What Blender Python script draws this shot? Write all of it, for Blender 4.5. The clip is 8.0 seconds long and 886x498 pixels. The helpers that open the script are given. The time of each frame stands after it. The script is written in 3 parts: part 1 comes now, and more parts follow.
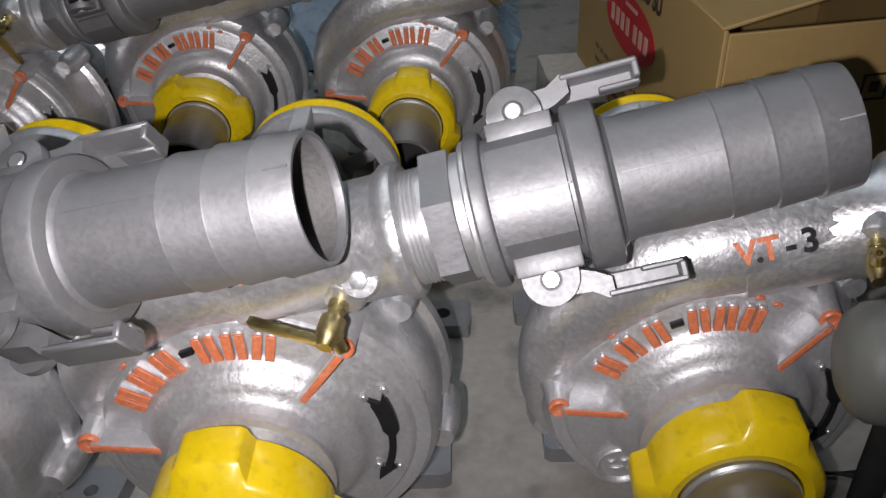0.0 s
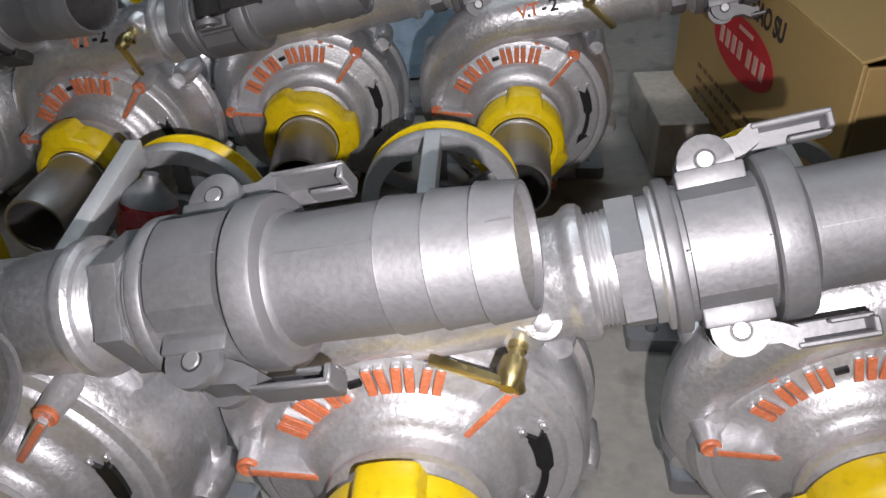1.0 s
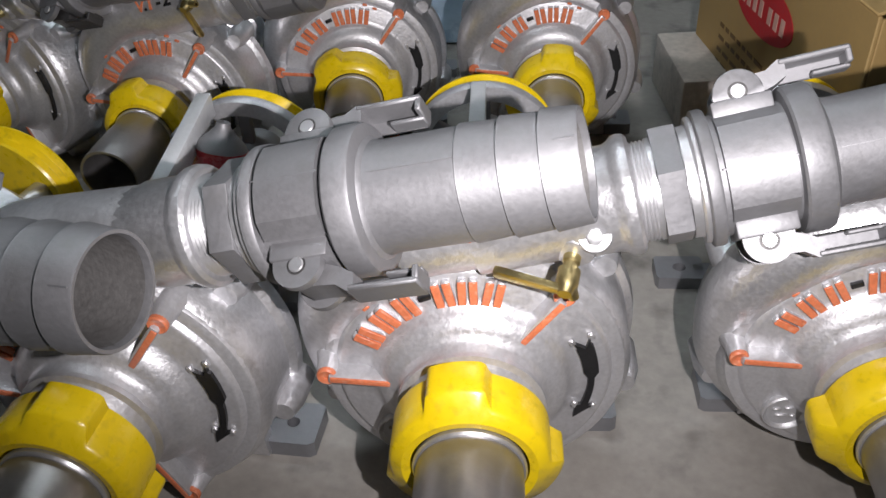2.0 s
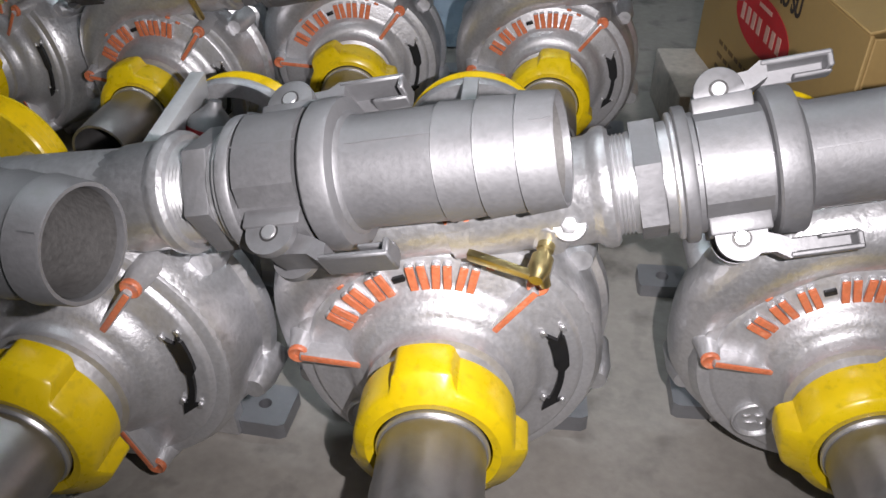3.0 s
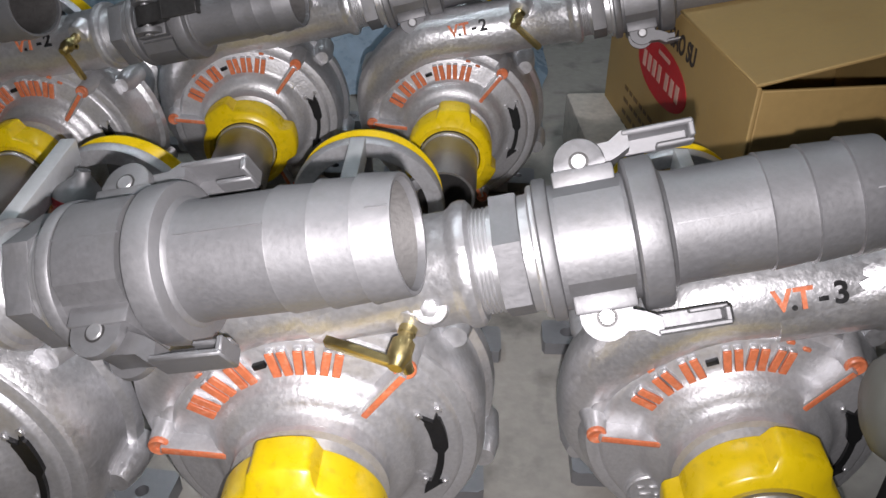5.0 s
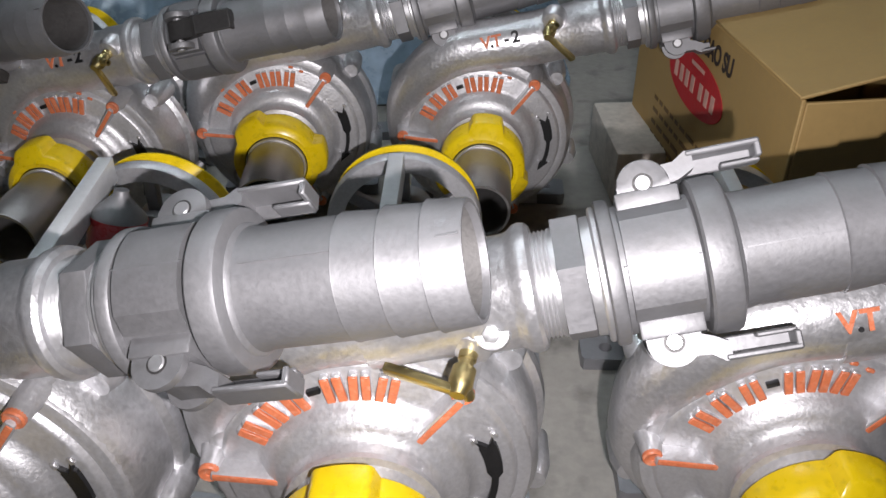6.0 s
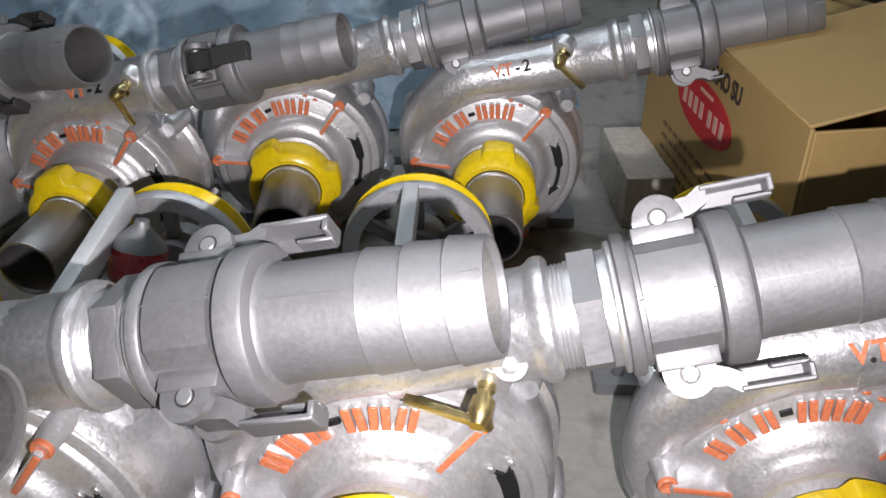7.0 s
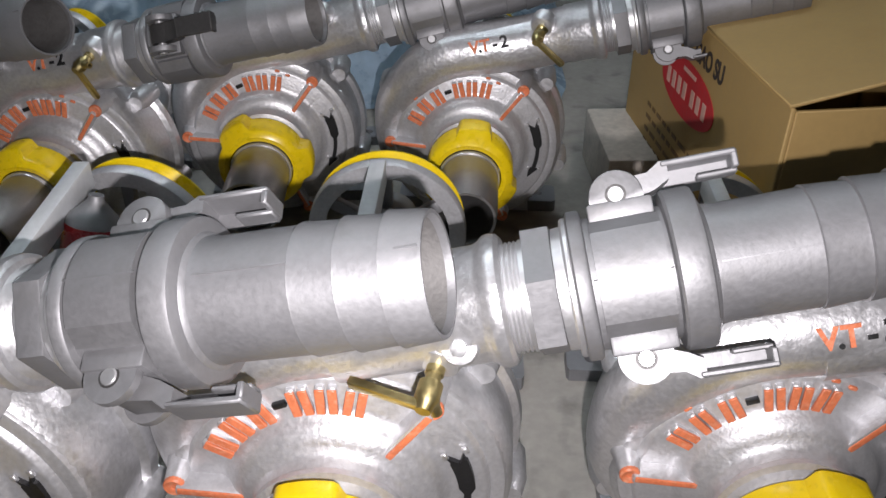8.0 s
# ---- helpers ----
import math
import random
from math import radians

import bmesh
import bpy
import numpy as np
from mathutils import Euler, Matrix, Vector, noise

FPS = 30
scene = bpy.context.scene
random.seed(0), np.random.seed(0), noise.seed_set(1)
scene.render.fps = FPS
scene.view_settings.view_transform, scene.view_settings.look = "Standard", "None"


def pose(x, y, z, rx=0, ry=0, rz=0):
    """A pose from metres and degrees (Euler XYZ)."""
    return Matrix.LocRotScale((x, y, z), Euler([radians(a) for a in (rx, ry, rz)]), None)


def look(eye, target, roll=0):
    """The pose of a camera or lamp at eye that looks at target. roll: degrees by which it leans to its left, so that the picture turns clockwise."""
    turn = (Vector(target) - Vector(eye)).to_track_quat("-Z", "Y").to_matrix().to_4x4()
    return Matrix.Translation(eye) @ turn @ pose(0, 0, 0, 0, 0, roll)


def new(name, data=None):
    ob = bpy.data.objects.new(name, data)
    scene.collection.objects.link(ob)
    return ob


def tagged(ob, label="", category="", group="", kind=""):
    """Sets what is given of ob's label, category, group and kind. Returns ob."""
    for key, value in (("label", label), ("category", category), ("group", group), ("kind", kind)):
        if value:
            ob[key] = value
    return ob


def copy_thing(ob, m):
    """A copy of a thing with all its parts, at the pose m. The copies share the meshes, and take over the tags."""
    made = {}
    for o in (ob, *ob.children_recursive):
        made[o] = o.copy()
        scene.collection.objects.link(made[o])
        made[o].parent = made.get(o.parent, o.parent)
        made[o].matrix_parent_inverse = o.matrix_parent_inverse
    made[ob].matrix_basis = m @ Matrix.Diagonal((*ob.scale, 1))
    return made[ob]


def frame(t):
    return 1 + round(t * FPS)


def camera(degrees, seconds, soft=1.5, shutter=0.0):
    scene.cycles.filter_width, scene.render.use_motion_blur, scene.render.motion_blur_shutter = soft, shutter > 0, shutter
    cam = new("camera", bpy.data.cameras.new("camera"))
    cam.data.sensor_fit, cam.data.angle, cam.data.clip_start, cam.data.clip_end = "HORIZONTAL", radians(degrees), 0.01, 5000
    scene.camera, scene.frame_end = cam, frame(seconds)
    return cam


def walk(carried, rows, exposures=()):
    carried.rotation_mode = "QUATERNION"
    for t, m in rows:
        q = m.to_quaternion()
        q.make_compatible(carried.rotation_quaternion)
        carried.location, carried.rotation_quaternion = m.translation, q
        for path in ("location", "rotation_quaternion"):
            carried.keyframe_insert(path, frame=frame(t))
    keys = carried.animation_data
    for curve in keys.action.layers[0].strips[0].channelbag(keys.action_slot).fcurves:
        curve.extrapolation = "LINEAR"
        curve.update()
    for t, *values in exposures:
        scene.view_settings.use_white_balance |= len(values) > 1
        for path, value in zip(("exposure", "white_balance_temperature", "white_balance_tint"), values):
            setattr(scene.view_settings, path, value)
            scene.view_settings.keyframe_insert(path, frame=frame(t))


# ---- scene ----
cam = camera(54.9, 8.0)
PATH = [
    (0, (0.096, 0.03, 0.727), (-0.053, 1.648, -0.44), -2.7),
    (0.5, (0.06, 0.035, 0.734), (-0.076, 1.649, -0.439), -3.3),
    (0.8, (0.012, 0.021, 0.732), (-0.17, 1.634, -0.436), -2.2),
    (1, (-0.017, 0.038, 0.76), (-0.229, 1.644, -0.414), -2.3),
    (1.2, (-0.034, 0.007, 0.789), (-0.265, 1.62, -0.371), -2.3),
    (1.5, (-0.038, -0.026, 0.785), (-0.28, 1.577, -0.387), -3.3),
    (1.7, (-0.056, -0.068, 0.778), (-0.295, 1.503, -0.437), -3.4),
    (2.8, (-0.016, -0.041, 0.778), (-0.254, 1.536, -0.429), -1.9),
    (3, (-0.026, -0.08, 0.756), (-0.264, 1.513, -0.429), 0.2),
    (3.2, (-0.017, -0.095, 0.735), (-0.261, 1.51, -0.434), 2.0),
    (3.3, (-0.01, -0.073, 0.731), (-0.245, 1.529, -0.444), 2.8),
    (3.5, (0.014, -0.039, 0.742), (-0.206, 1.571, -0.423), 3.3),
    (3.8, (0.048, -0.024, 0.759), (-0.14, 1.606, -0.384), 2.5),
    (4, (0.062, -0.017, 0.767), (-0.101, 1.623, -0.366), 1.8),
    (4.2, (0.064, -0.008, 0.77), (-0.088, 1.627, -0.372), 0.9),
    (5.3, (0.032, -0.015, 0.767), (-0.106, 1.633, -0.358), 0.5),
    (5.5, (0.022, -0.01, 0.759), (-0.116, 1.638, -0.365), 0.4),
    (6, (0.0, 0.002, 0.775), (-0.149, 1.65, -0.348), -0.1),
    (6.5, (0.001, -0.001, 0.777), (-0.163, 1.651, -0.339), -0.4),
    (7, (-0.01, -0.004, 0.794), (-0.174, 1.665, -0.296), -0.5),
    (7.5, (-0.004, -0.015, 0.771), (-0.177, 1.659, -0.311), 0.5),
    (8, (0.027, 0.023, 0.77), (-0.136, 1.674, -0.347), 0.1),
]
EXPOSURES = [(0, -0.47), (0.5, -0.4), (1, -0.12), (1.5, 0.05), (3, 0.04), (3.5, 0.08), (4, -0.08), (5.5, 0.05), (6.5, 0.17), (7, 0.32), (7.5, 0.25), (8, 0.1)]
walk(cam, [(t, look(eye, target, roll)) for t, eye, target, roll in PATH], EXPOSURES)

# ---- world and light ----
world = bpy.data.worlds.new("hall_air")
world.use_nodes = True
world.node_tree.nodes["Background"].inputs[0].default_value = (0.05, 0.055, 0.06, 1)
world.node_tree.nodes["Background"].inputs[1].default_value = 0.15
scene.world = world
scene.view_settings.exposure = 0.0

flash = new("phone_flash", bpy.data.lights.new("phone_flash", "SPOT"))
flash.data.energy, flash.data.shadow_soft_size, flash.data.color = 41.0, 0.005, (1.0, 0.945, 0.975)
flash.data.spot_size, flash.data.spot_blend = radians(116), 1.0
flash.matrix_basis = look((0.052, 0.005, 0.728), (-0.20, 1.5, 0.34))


# ---- materials ----
def material(name, colour, rough=0.5, metal=0.0, grain=60.0, vary=0.12, bump=0.15, stain=6.0, dirt=None, dirt_amount=0.0,
             coat=0.0, transmission=0.0, alpha=1.0, spec=0.5, uneven=0.09, lumps=0.0):
    """A surface with fine grain, broad stains, uneven gloss and relief."""
    m = bpy.data.materials.new(name)
    m.use_nodes = True
    n, l = m.node_tree.nodes, m.node_tree.links
    b = n["Principled BSDF"]
    tc = n.new("ShaderNodeTexCoord")
    info = n.new("ShaderNodeObjectInfo")
    shift = n.new("ShaderNodeVectorMath")
    shift.operation = "MULTIPLY_ADD"
    shift.inputs[1].default_value = (1, 1, 1)
    l.new(tc.outputs["Object"], shift.inputs[0])
    l.new(info.outputs["Random"], shift.inputs[2])
    fine, broad = n.new("ShaderNodeTexNoise"), n.new("ShaderNodeTexNoise")
    fine.inputs["Scale"].default_value, fine.inputs["Detail"].default_value = grain, 4
    broad.inputs["Scale"].default_value, broad.inputs["Detail"].default_value = stain, 5
    for t in (fine, broad):
        l.new(shift.outputs[0], t.inputs["Vector"])
    add = n.new("ShaderNodeMath")
    add.operation = "ADD"
    l.new(fine.outputs["Fac"], add.inputs[0])
    l.new(broad.outputs["Fac"], add.inputs[1])
    ramp = n.new("ShaderNodeMapRange")
    ramp.inputs["From Min"].default_value, ramp.inputs["From Max"].default_value = 0.7, 1.3
    ramp.inputs["To Min"].default_value, ramp.inputs["To Max"].default_value = 1 - vary, 1 + vary
    l.new(add.outputs[0], ramp.inputs["Value"])
    tint = n.new("ShaderNodeMix")
    tint.data_type, tint.blend_type = "RGBA", "MULTIPLY"
    tint.inputs["Factor"].default_value = 1.0
    tint.inputs["A"].default_value = (*colour, 1)
    l.new(ramp.outputs[0], tint.inputs["B"])
    last = tint.outputs["Result"]
    if dirt:
        spots = n.new("ShaderNodeTexNoise")
        spots.inputs["Scale"].default_value, spots.inputs["Detail"].default_value = stain * 2.7, 5
        l.new(shift.outputs[0], spots.inputs["Vector"])
        cut = n.new("ShaderNodeMapRange")
        cut.inputs["From Min"].default_value, cut.inputs["From Max"].default_value = 0.55, 0.80
        cut.inputs["To Max"].default_value = dirt_amount
        l.new(spots.outputs["Fac"], cut.inputs["Value"])
        mix = n.new("ShaderNodeMix")
        mix.data_type = "RGBA"
        mix.inputs["B"].default_value = (*dirt, 1)
        l.new(cut.outputs[0], mix.inputs["Factor"])
        l.new(last, mix.inputs["A"])
        last = mix.outputs["Result"]
    l.new(last, b.inputs["Base Color"])
    gloss = n.new("ShaderNodeMapRange")
    gloss.inputs["From Min"].default_value, gloss.inputs["From Max"].default_value = 0.7, 1.3
    gloss.inputs["To Min"].default_value, gloss.inputs["To Max"].default_value = max(rough - uneven, 0.02), min(rough + uneven, 1)
    l.new(add.outputs[0], gloss.inputs["Value"])
    l.new(gloss.outputs[0], b.inputs["Roughness"])
    b.inputs["Metallic"].default_value = metal
    b.inputs["Coat Weight"].default_value = coat
    b.inputs["Coat Roughness"].default_value = 0.22
    b.inputs["Transmission Weight"].default_value = transmission
    b.inputs["Alpha"].default_value = alpha
    b.inputs["Specular IOR Level"].default_value = spec
    if bump:
        bm_ = n.new("ShaderNodeBump")
        bm_.inputs["Strength"].default_value, bm_.inputs["Distance"].default_value = bump, 0.002
        l.new(add.outputs[0], bm_.inputs["Height"])
        l.new(bm_.outputs[0], b.inputs["Normal"])
        if lumps:
            mid, low = n.new("ShaderNodeTexNoise"), n.new("ShaderNodeBump")
            mid.inputs["Scale"].default_value, mid.inputs["Detail"].default_value = 62, 2
            l.new(shift.outputs[0], mid.inputs["Vector"])
            low.inputs["Strength"].default_value, low.inputs["Distance"].default_value = lumps, 0.004
            l.new(mid.outputs["Fac"], low.inputs["Height"])
            l.new(low.outputs[0], bm_.inputs["Normal"])
    return m


CAST = material("silver_painted_casting", (0.65, 0.65, 0.665), 0.38, 0.76, 190, 0.13, 0.30, 9, (0.30, 0.29, 0.28), 0.45, coat=0.15, lumps=0.22)
COVER = material("silver_painted_cover", (0.60, 0.60, 0.615), 0.46, 0.62, 230, 0.12, 0.26, 7, (0.30, 0.29, 0.28), 0.45, coat=0.15, lumps=0.10)
ALLOY = material("die_cast_alloy", (0.262, 0.262, 0.270), 0.55, 0.62, 260, 0.08, 0.10, 14, (0.20, 0.195, 0.19), 0.5, uneven=0.07, lumps=0.10)
# rough grey casting, with the shade inside the hose tails in its colour
SHADED_BORE = material("rough_shaded_bore", (0.17, 0.165, 0.16), 0.7, 0.4, 240, 0.15, 0.3, 20, (0.08, 0.075, 0.07), 0.5)
BRIGHT = material("machined_alloy", (0.66, 0.66, 0.67), 0.40, 0.80, 300, 0.05, 0.02, 20)
STEEL = material("dull_steel_pipe", (0.36, 0.35, 0.345), 0.42, 0.85, 150, 0.08, 0.1, 12, (0.22, 0.20, 0.18), 0.5)
GALV = material("galvanised_steel", (0.80, 0.81, 0.82), 0.4, 0.15, 140, 0.06, 0.15, 16)
PLATE = material("grey_painted_steel", (0.26, 0.265, 0.28), 0.45, 0.5, 120, 0.08, 0.15, 10)
YELLOW = material("yellow_enamel", (0.82, 0.59, 0.006), 0.32, 0.0, 90, 0.06, 0.12, 34, (0.16, 0.11, 0.02), 0.35, coat=0.3)
ORANGE = material("orange_paint", (0.66, 0.19, 0.085), 0.4, 0.0, 260, 0.16, 0.3, 60, (0.75, 0.45, 0.32), 0.55)
# iron of the dark levers; also colours the shaded gap round the pins
IRON_AND_GAP = material("dark_cast_iron_and_gap", (0.055, 0.053, 0.052), 0.45, 0.3, 200, 0.15, 0.15, 30)
BLACK = material("black_paint", (0.012, 0.012, 0.013), 0.4, 0.0, 200, 0.2, 0.15, 40)
BRASS = material("polished_brass", (0.60, 0.50, 0.24), 0.36, 1.0, 160, 0.08, 0.06, 30)
RED = material("red_plastic", (0.42, 0.03, 0.035), 0.3, 0.0, 100, 0.1, 0.05, 20, coat=0.4)
RUBBER = material("black_rubber", (0.02, 0.02, 0.021), 0.6, 0.0, 150, 0.2, 0.2, 20)
GREYP = material("grey_plastic", (0.13, 0.135, 0.12), 0.55, 0.0, 150, 0.06, 0.1, 12)
FLOOR = material("worn_concrete", (0.33, 0.31, 0.28), 0.62, 0.0, 70, 0.14, 0.4, 6, (0.085, 0.08, 0.075), 0.85)
BLOCK = material("rough_cement", (0.56, 0.51, 0.45), 0.85, 0.0, 90, 0.15, 0.6, 12, (0.22, 0.2, 0.18), 0.5)
CARD = material("corrugated_card", (0.38, 0.255, 0.095), 0.7, 0.0, 120, 0.06, 0.12, 5, (0.33, 0.20, 0.07), 0.4)
INKRED = material("red_print", (0.50, 0.025, 0.03), 0.6, 0.0, 120, 0.1, 0.0, 10)
INKPALE = material("pale_print", (0.66, 0.40, 0.33), 0.6, 0.0, 120, 0.1, 0.0, 10)
INKBROWN = material("brown_print", (0.15, 0.085, 0.03), 0.6, 0.0, 120, 0.2, 0.0, 10)
INK = material("black_print", (0.035, 0.025, 0.02), 0.6, 0.0, 120, 0.1, 0.0, 10)
FILM = material("blue_plastic_film", (0.27, 0.36, 0.45), 0.30, 0.0, 40, 0.2, 0.35, 7, (0.45, 0.53, 0.60), 0.7, spec=0.6)
WALL = material("painted_plaster", (0.12, 0.124, 0.125), 0.8, 0.0, 30, 0.06, 0.2, 2)


# ---- mesh helpers ----
def thing(name, m, label, category, group=""):
    e = new(name)
    e.matrix_basis = m
    e.empty_display_size = 0.05
    return tagged(e, label, category, group)


def part(name, bm, mat, parent=None, label="", m=None, sharp=38):
    me = bpy.data.meshes.new(name)
    bmesh.ops.recalc_face_normals(bm, faces=bm.faces)
    bm.to_mesh(me)
    bm.free()
    me.materials.append(mat)
    for p in me.polygons:
        p.use_smooth = True
    me.set_sharp_from_angle(angle=radians(sharp))
    ob = new(name, me)
    ob.parent = parent
    if m is not None:
        ob.matrix_basis = m
    return tagged(ob, label)


def aim(point, way):
    """Turns local z to the given direction and sets the origin at the point."""
    return Matrix.Translation(point) @ Vector(way).to_track_quat("Z", "Y").to_matrix().to_4x4()


def revolve(profile, seg=48, m=None, bm=None):
    """A turned body: (radius, height) pairs round local z. Radius 0 closes an end."""
    bm = bm or bmesh.new()
    rings = []
    for r, h in profile:
        if r < 1e-6:
            rings.append([bm.verts.new((0, 0, h))])
        else:
            rings.append([bm.verts.new((r * math.cos(2 * math.pi * k / seg), r * math.sin(2 * math.pi * k / seg), h)) for k in range(seg)])
    for a, b in zip(rings, rings[1:]):
        for k in range(seg):
            j = (k + 1) % seg
            if len(a) == 1 and len(b) == 1:
                continue
            if len(a) == 1:
                bm.faces.new((a[0], b[k], b[j]))
            elif len(b) == 1:
                bm.faces.new((a[k], b[0], a[j]))
            else:
                bm.faces.new((a[k], b[k], b[j], a[j]))
    if m is not None:
        made = [v for ring in rings for v in ring]
        bmesh.ops.transform(bm, matrix=m, verts=made)
    return bm


def block(size, m=None, bevel=0.0, bm=None, seg=2):
    bm = bm or bmesh.new()
    made = bmesh.ops.create_cube(bm, size=1.0)["verts"]
    bmesh.ops.transform(bm, matrix=(m or Matrix()) @ Matrix.Diagonal((*size, 1)), verts=made)
    if bevel:
        edges = list({e for v in made for e in v.link_edges})
        bmesh.ops.bevel(bm, geom=edges, offset=bevel, segments=seg, affect="EDGES", profile=0.5)
    return bm


def prism(outline, low, high, m=None, bevel=0.0, bm=None):
    """An outline in local x, y drawn out along z."""
    bm = bm or bmesh.new()
    a = [bm.verts.new((x, y, low)) for x, y in outline]
    b = [bm.verts.new((x, y, high)) for x, y in outline]
    bm.faces.new(a[::-1])
    top = bm.faces.new(b)
    n = len(a)
    for k in range(n):
        bm.faces.new((a[k], a[(k + 1) % n], b[(k + 1) % n], b[k]))
    if bevel:
        bmesh.ops.bevel(bm, geom=list(top.edges), offset=bevel, segments=2, affect="EDGES", profile=0.5)
    if m is not None:
        bmesh.ops.transform(bm, matrix=m, verts=bm.verts)
    return bm


def sweep(path, seg=20, caps=True, bm=None):
    """A tube along (centre, tangent, radius) rows."""
    bm = bm or bmesh.new()
    rings = []
    for c, t, r in path:
        q = Vector(t).to_track_quat("Z", "Y").to_matrix()
        rings.append([bm.verts.new(Vector(c) + q @ Vector((r * math.cos(2 * math.pi * k / seg), r * math.sin(2 * math.pi * k / seg), 0))) for k in range(seg)])
    for a, b in zip(rings, rings[1:]):
        off = min(range(seg), key=lambda o: (a[0].co - b[o].co).length)
        for k in range(seg):
            bm.faces.new((a[k], a[(k + 1) % seg], b[(k + 1 + off) % seg], b[(k + off) % seg]))
    if caps:
        bm.faces.new(rings[0][::-1])
        bm.faces.new(rings[-1])
    return bm


def cable(points, r, seg=8):
    pts = [Vector(p) for p in points]
    rows = []
    for k, p in enumerate(pts):
        t = pts[min(k + 1, len(pts) - 1)] - pts[max(k - 1, 0)]
        rows.append((p, t, r))
    return sweep(rows, seg)


def holed_plate(w, d, h, r, n=32):
    """A flat lug with a bolt hole, its base at z 0."""
    bm = bmesh.new()
    loops = []
    for z in (0, h):
        outer, inner = [], []
        for k in range(n):
            a = 2 * math.pi * (k + 0.5) / n
            c, s = math.cos(a), math.sin(a)
            f = 1 / max(abs(c) / (w / 2), abs(s) / (d / 2))
            outer.append(bm.verts.new((c * f, s * f, z)))
            inner.append(bm.verts.new((c * r, s * r, z)))
        loops.append((outer, inner))
    (o0, i0), (o1, i1) = loops
    for k in range(n):
        j = (k + 1) % n
        bm.faces.new((o0[k], o0[j], o1[j], o1[k]))
        bm.faces.new((i0[j], i0[k], i1[k], i1[j]))
        bm.faces.new((o1[k], o1[j], i1[j], i1[k]))
        bm.faces.new((i0[k], i0[j], o0[j], o0[k]))
    return bm


def lettering(name, text, size, depth, mat, parent, m, label=""):
    cu = bpy.data.curves.new(name, "FONT")
    cu.body, cu.size, cu.extrude, cu.align_x, cu.align_y = text, size, depth, "CENTER", "CENTER"
    cu.offset = size * 0.03
    tmp = bpy.data.objects.new(name + "_source", cu)
    me = bpy.data.meshes.new_from_object(tmp)
    bpy.data.objects.remove(tmp)
    me.materials.append(mat)
    ob = new(name, me)
    ob.parent = parent
    ob.matrix_basis = m
    return tagged(ob, label)


# ---- the hall: floor, walls, ceiling ----
def slab(name, size, at, mat, label):
    return tagged(part(name, block(size), mat, None, label, Matrix.Translation(at)), kind="structure")


slab("floor", (6.4, 7.4, 0.2), (0, 0.5, -0.1), FLOOR, "worn grey concrete floor with dark stains")
slab("wall_north", (6.4, 0.2, 3.2), (0, 4.3, 1.6), WALL, "plain painted plaster wall")
slab("wall_south", (6.4, 0.2, 3.2), (0, -3.3, 1.6), WALL, "plain painted plaster wall")
slab("wall_east", (0.2, 7.4, 3.2), (3.3, 0.5, 1.6), WALL, "plain painted plaster wall")
slab("wall_west", (0.2, 7.4, 3.2), (-3.3, 0.5, 1.6), WALL, "plain painted plaster wall")
slab("ceiling", (6.8, 7.8, 0.2), (0, 0.5, 3.3), WALL, "plain painted plaster ceiling")

TUBE = bpy.data.materials.new("lit_tube")
TUBE.use_nodes = True
TUBE.node_tree.nodes["Principled BSDF"].inputs["Emission Color"].default_value = (0.82, 0.92, 1.0, 1)
TUBE.node_tree.nodes["Principled BSDF"].inputs["Emission Strength"].default_value = 90.0


def tube_lamp(x, y):
    e = thing("tube_lamp", pose(x, y, 3.2), "white fluorescent tube lamp fixed under the ceiling", "lamp", "ceiling tubes")
    part("housing", block((1.25, 0.07, 0.05), Matrix.Translation((0, 0, -0.025)), 0.008), WALL, e)
    part("tube", revolve([(0, -0.6), (0.014, -0.6), (0.014, 0.6), (0, 0.6)], 16, aim((0, 0, -0.075), (1, 0, 0))), TUBE, e)
    return e


for tx, ty in ((-1.2, 0.7), (-1.1, 2.1), (0.3, 2.1)):
    tube_lamp(tx, ty)

# ---- pumps ----
C = 0.173            # height of the shaft
SLOPE = 14.0         # the outlet rises by this
U = Vector((math.cos(radians(SLOPE)), 0, math.sin(radians(SLOPE))))
PIN = Vector((0.232, 0.0245, 0.3925))   # middle of the coupler's two pins


def around(angle, r, y):
    a = radians(angle)
    return Vector((r * math.cos(a), y, C + r * math.sin(a)))


FRONT = Matrix.Translation((0, 0, C)) @ pose(0, 0, 0, 90, 0, 0)   # local z becomes -y: turned parts look at the viewer


def scroll_path():
    """The spiral casing, growing clockwise, then the straight outlet."""
    knots = [(0, 0.1235, 0.020), (45, 0.1245, 0.0225), (135, 0.128, 0.028), (225, 0.139, 0.035), (262, 0.150, 0.039), (90 - SLOPE + 225 + 2, 0.1655, 0.043)]
    end = knots[-1][0]
    rows = []
    steps = 56
    for k in range(steps + 1):
        f = end * k / steps
        for (a0, r0, t0), (a1, r1, t1) in zip(knots, knots[1:]):
            if a0 <= f <= a1:
                w = (f - a0) / (a1 - a0)
                w = w * w * (3 - 2 * w) * 0.4 + w * 0.6
                rc, tr = r0 + (r1 - r0) * w, t0 + (t1 - t0) * w
                break
        ang = radians(45 - f)
        w = max(0.0, (f - 190) / (end - 190))
        back = 0.058 + (PIN.y - 0.058) * w * w * (3 - 2 * w)
        rows.append((Vector((rc * math.cos(ang), back, C + rc * math.sin(ang))), Vector((math.sin(ang), 0, -math.cos(ang))), tr))
    start = rows[-1][0]
    stop = PIN - U * 0.150
    stop.y = PIN.y
    for k in range(1, 5):
        rows.append((start.lerp(stop, k / 4), U, 0.043 + 0.001 * k / 4))
    return rows


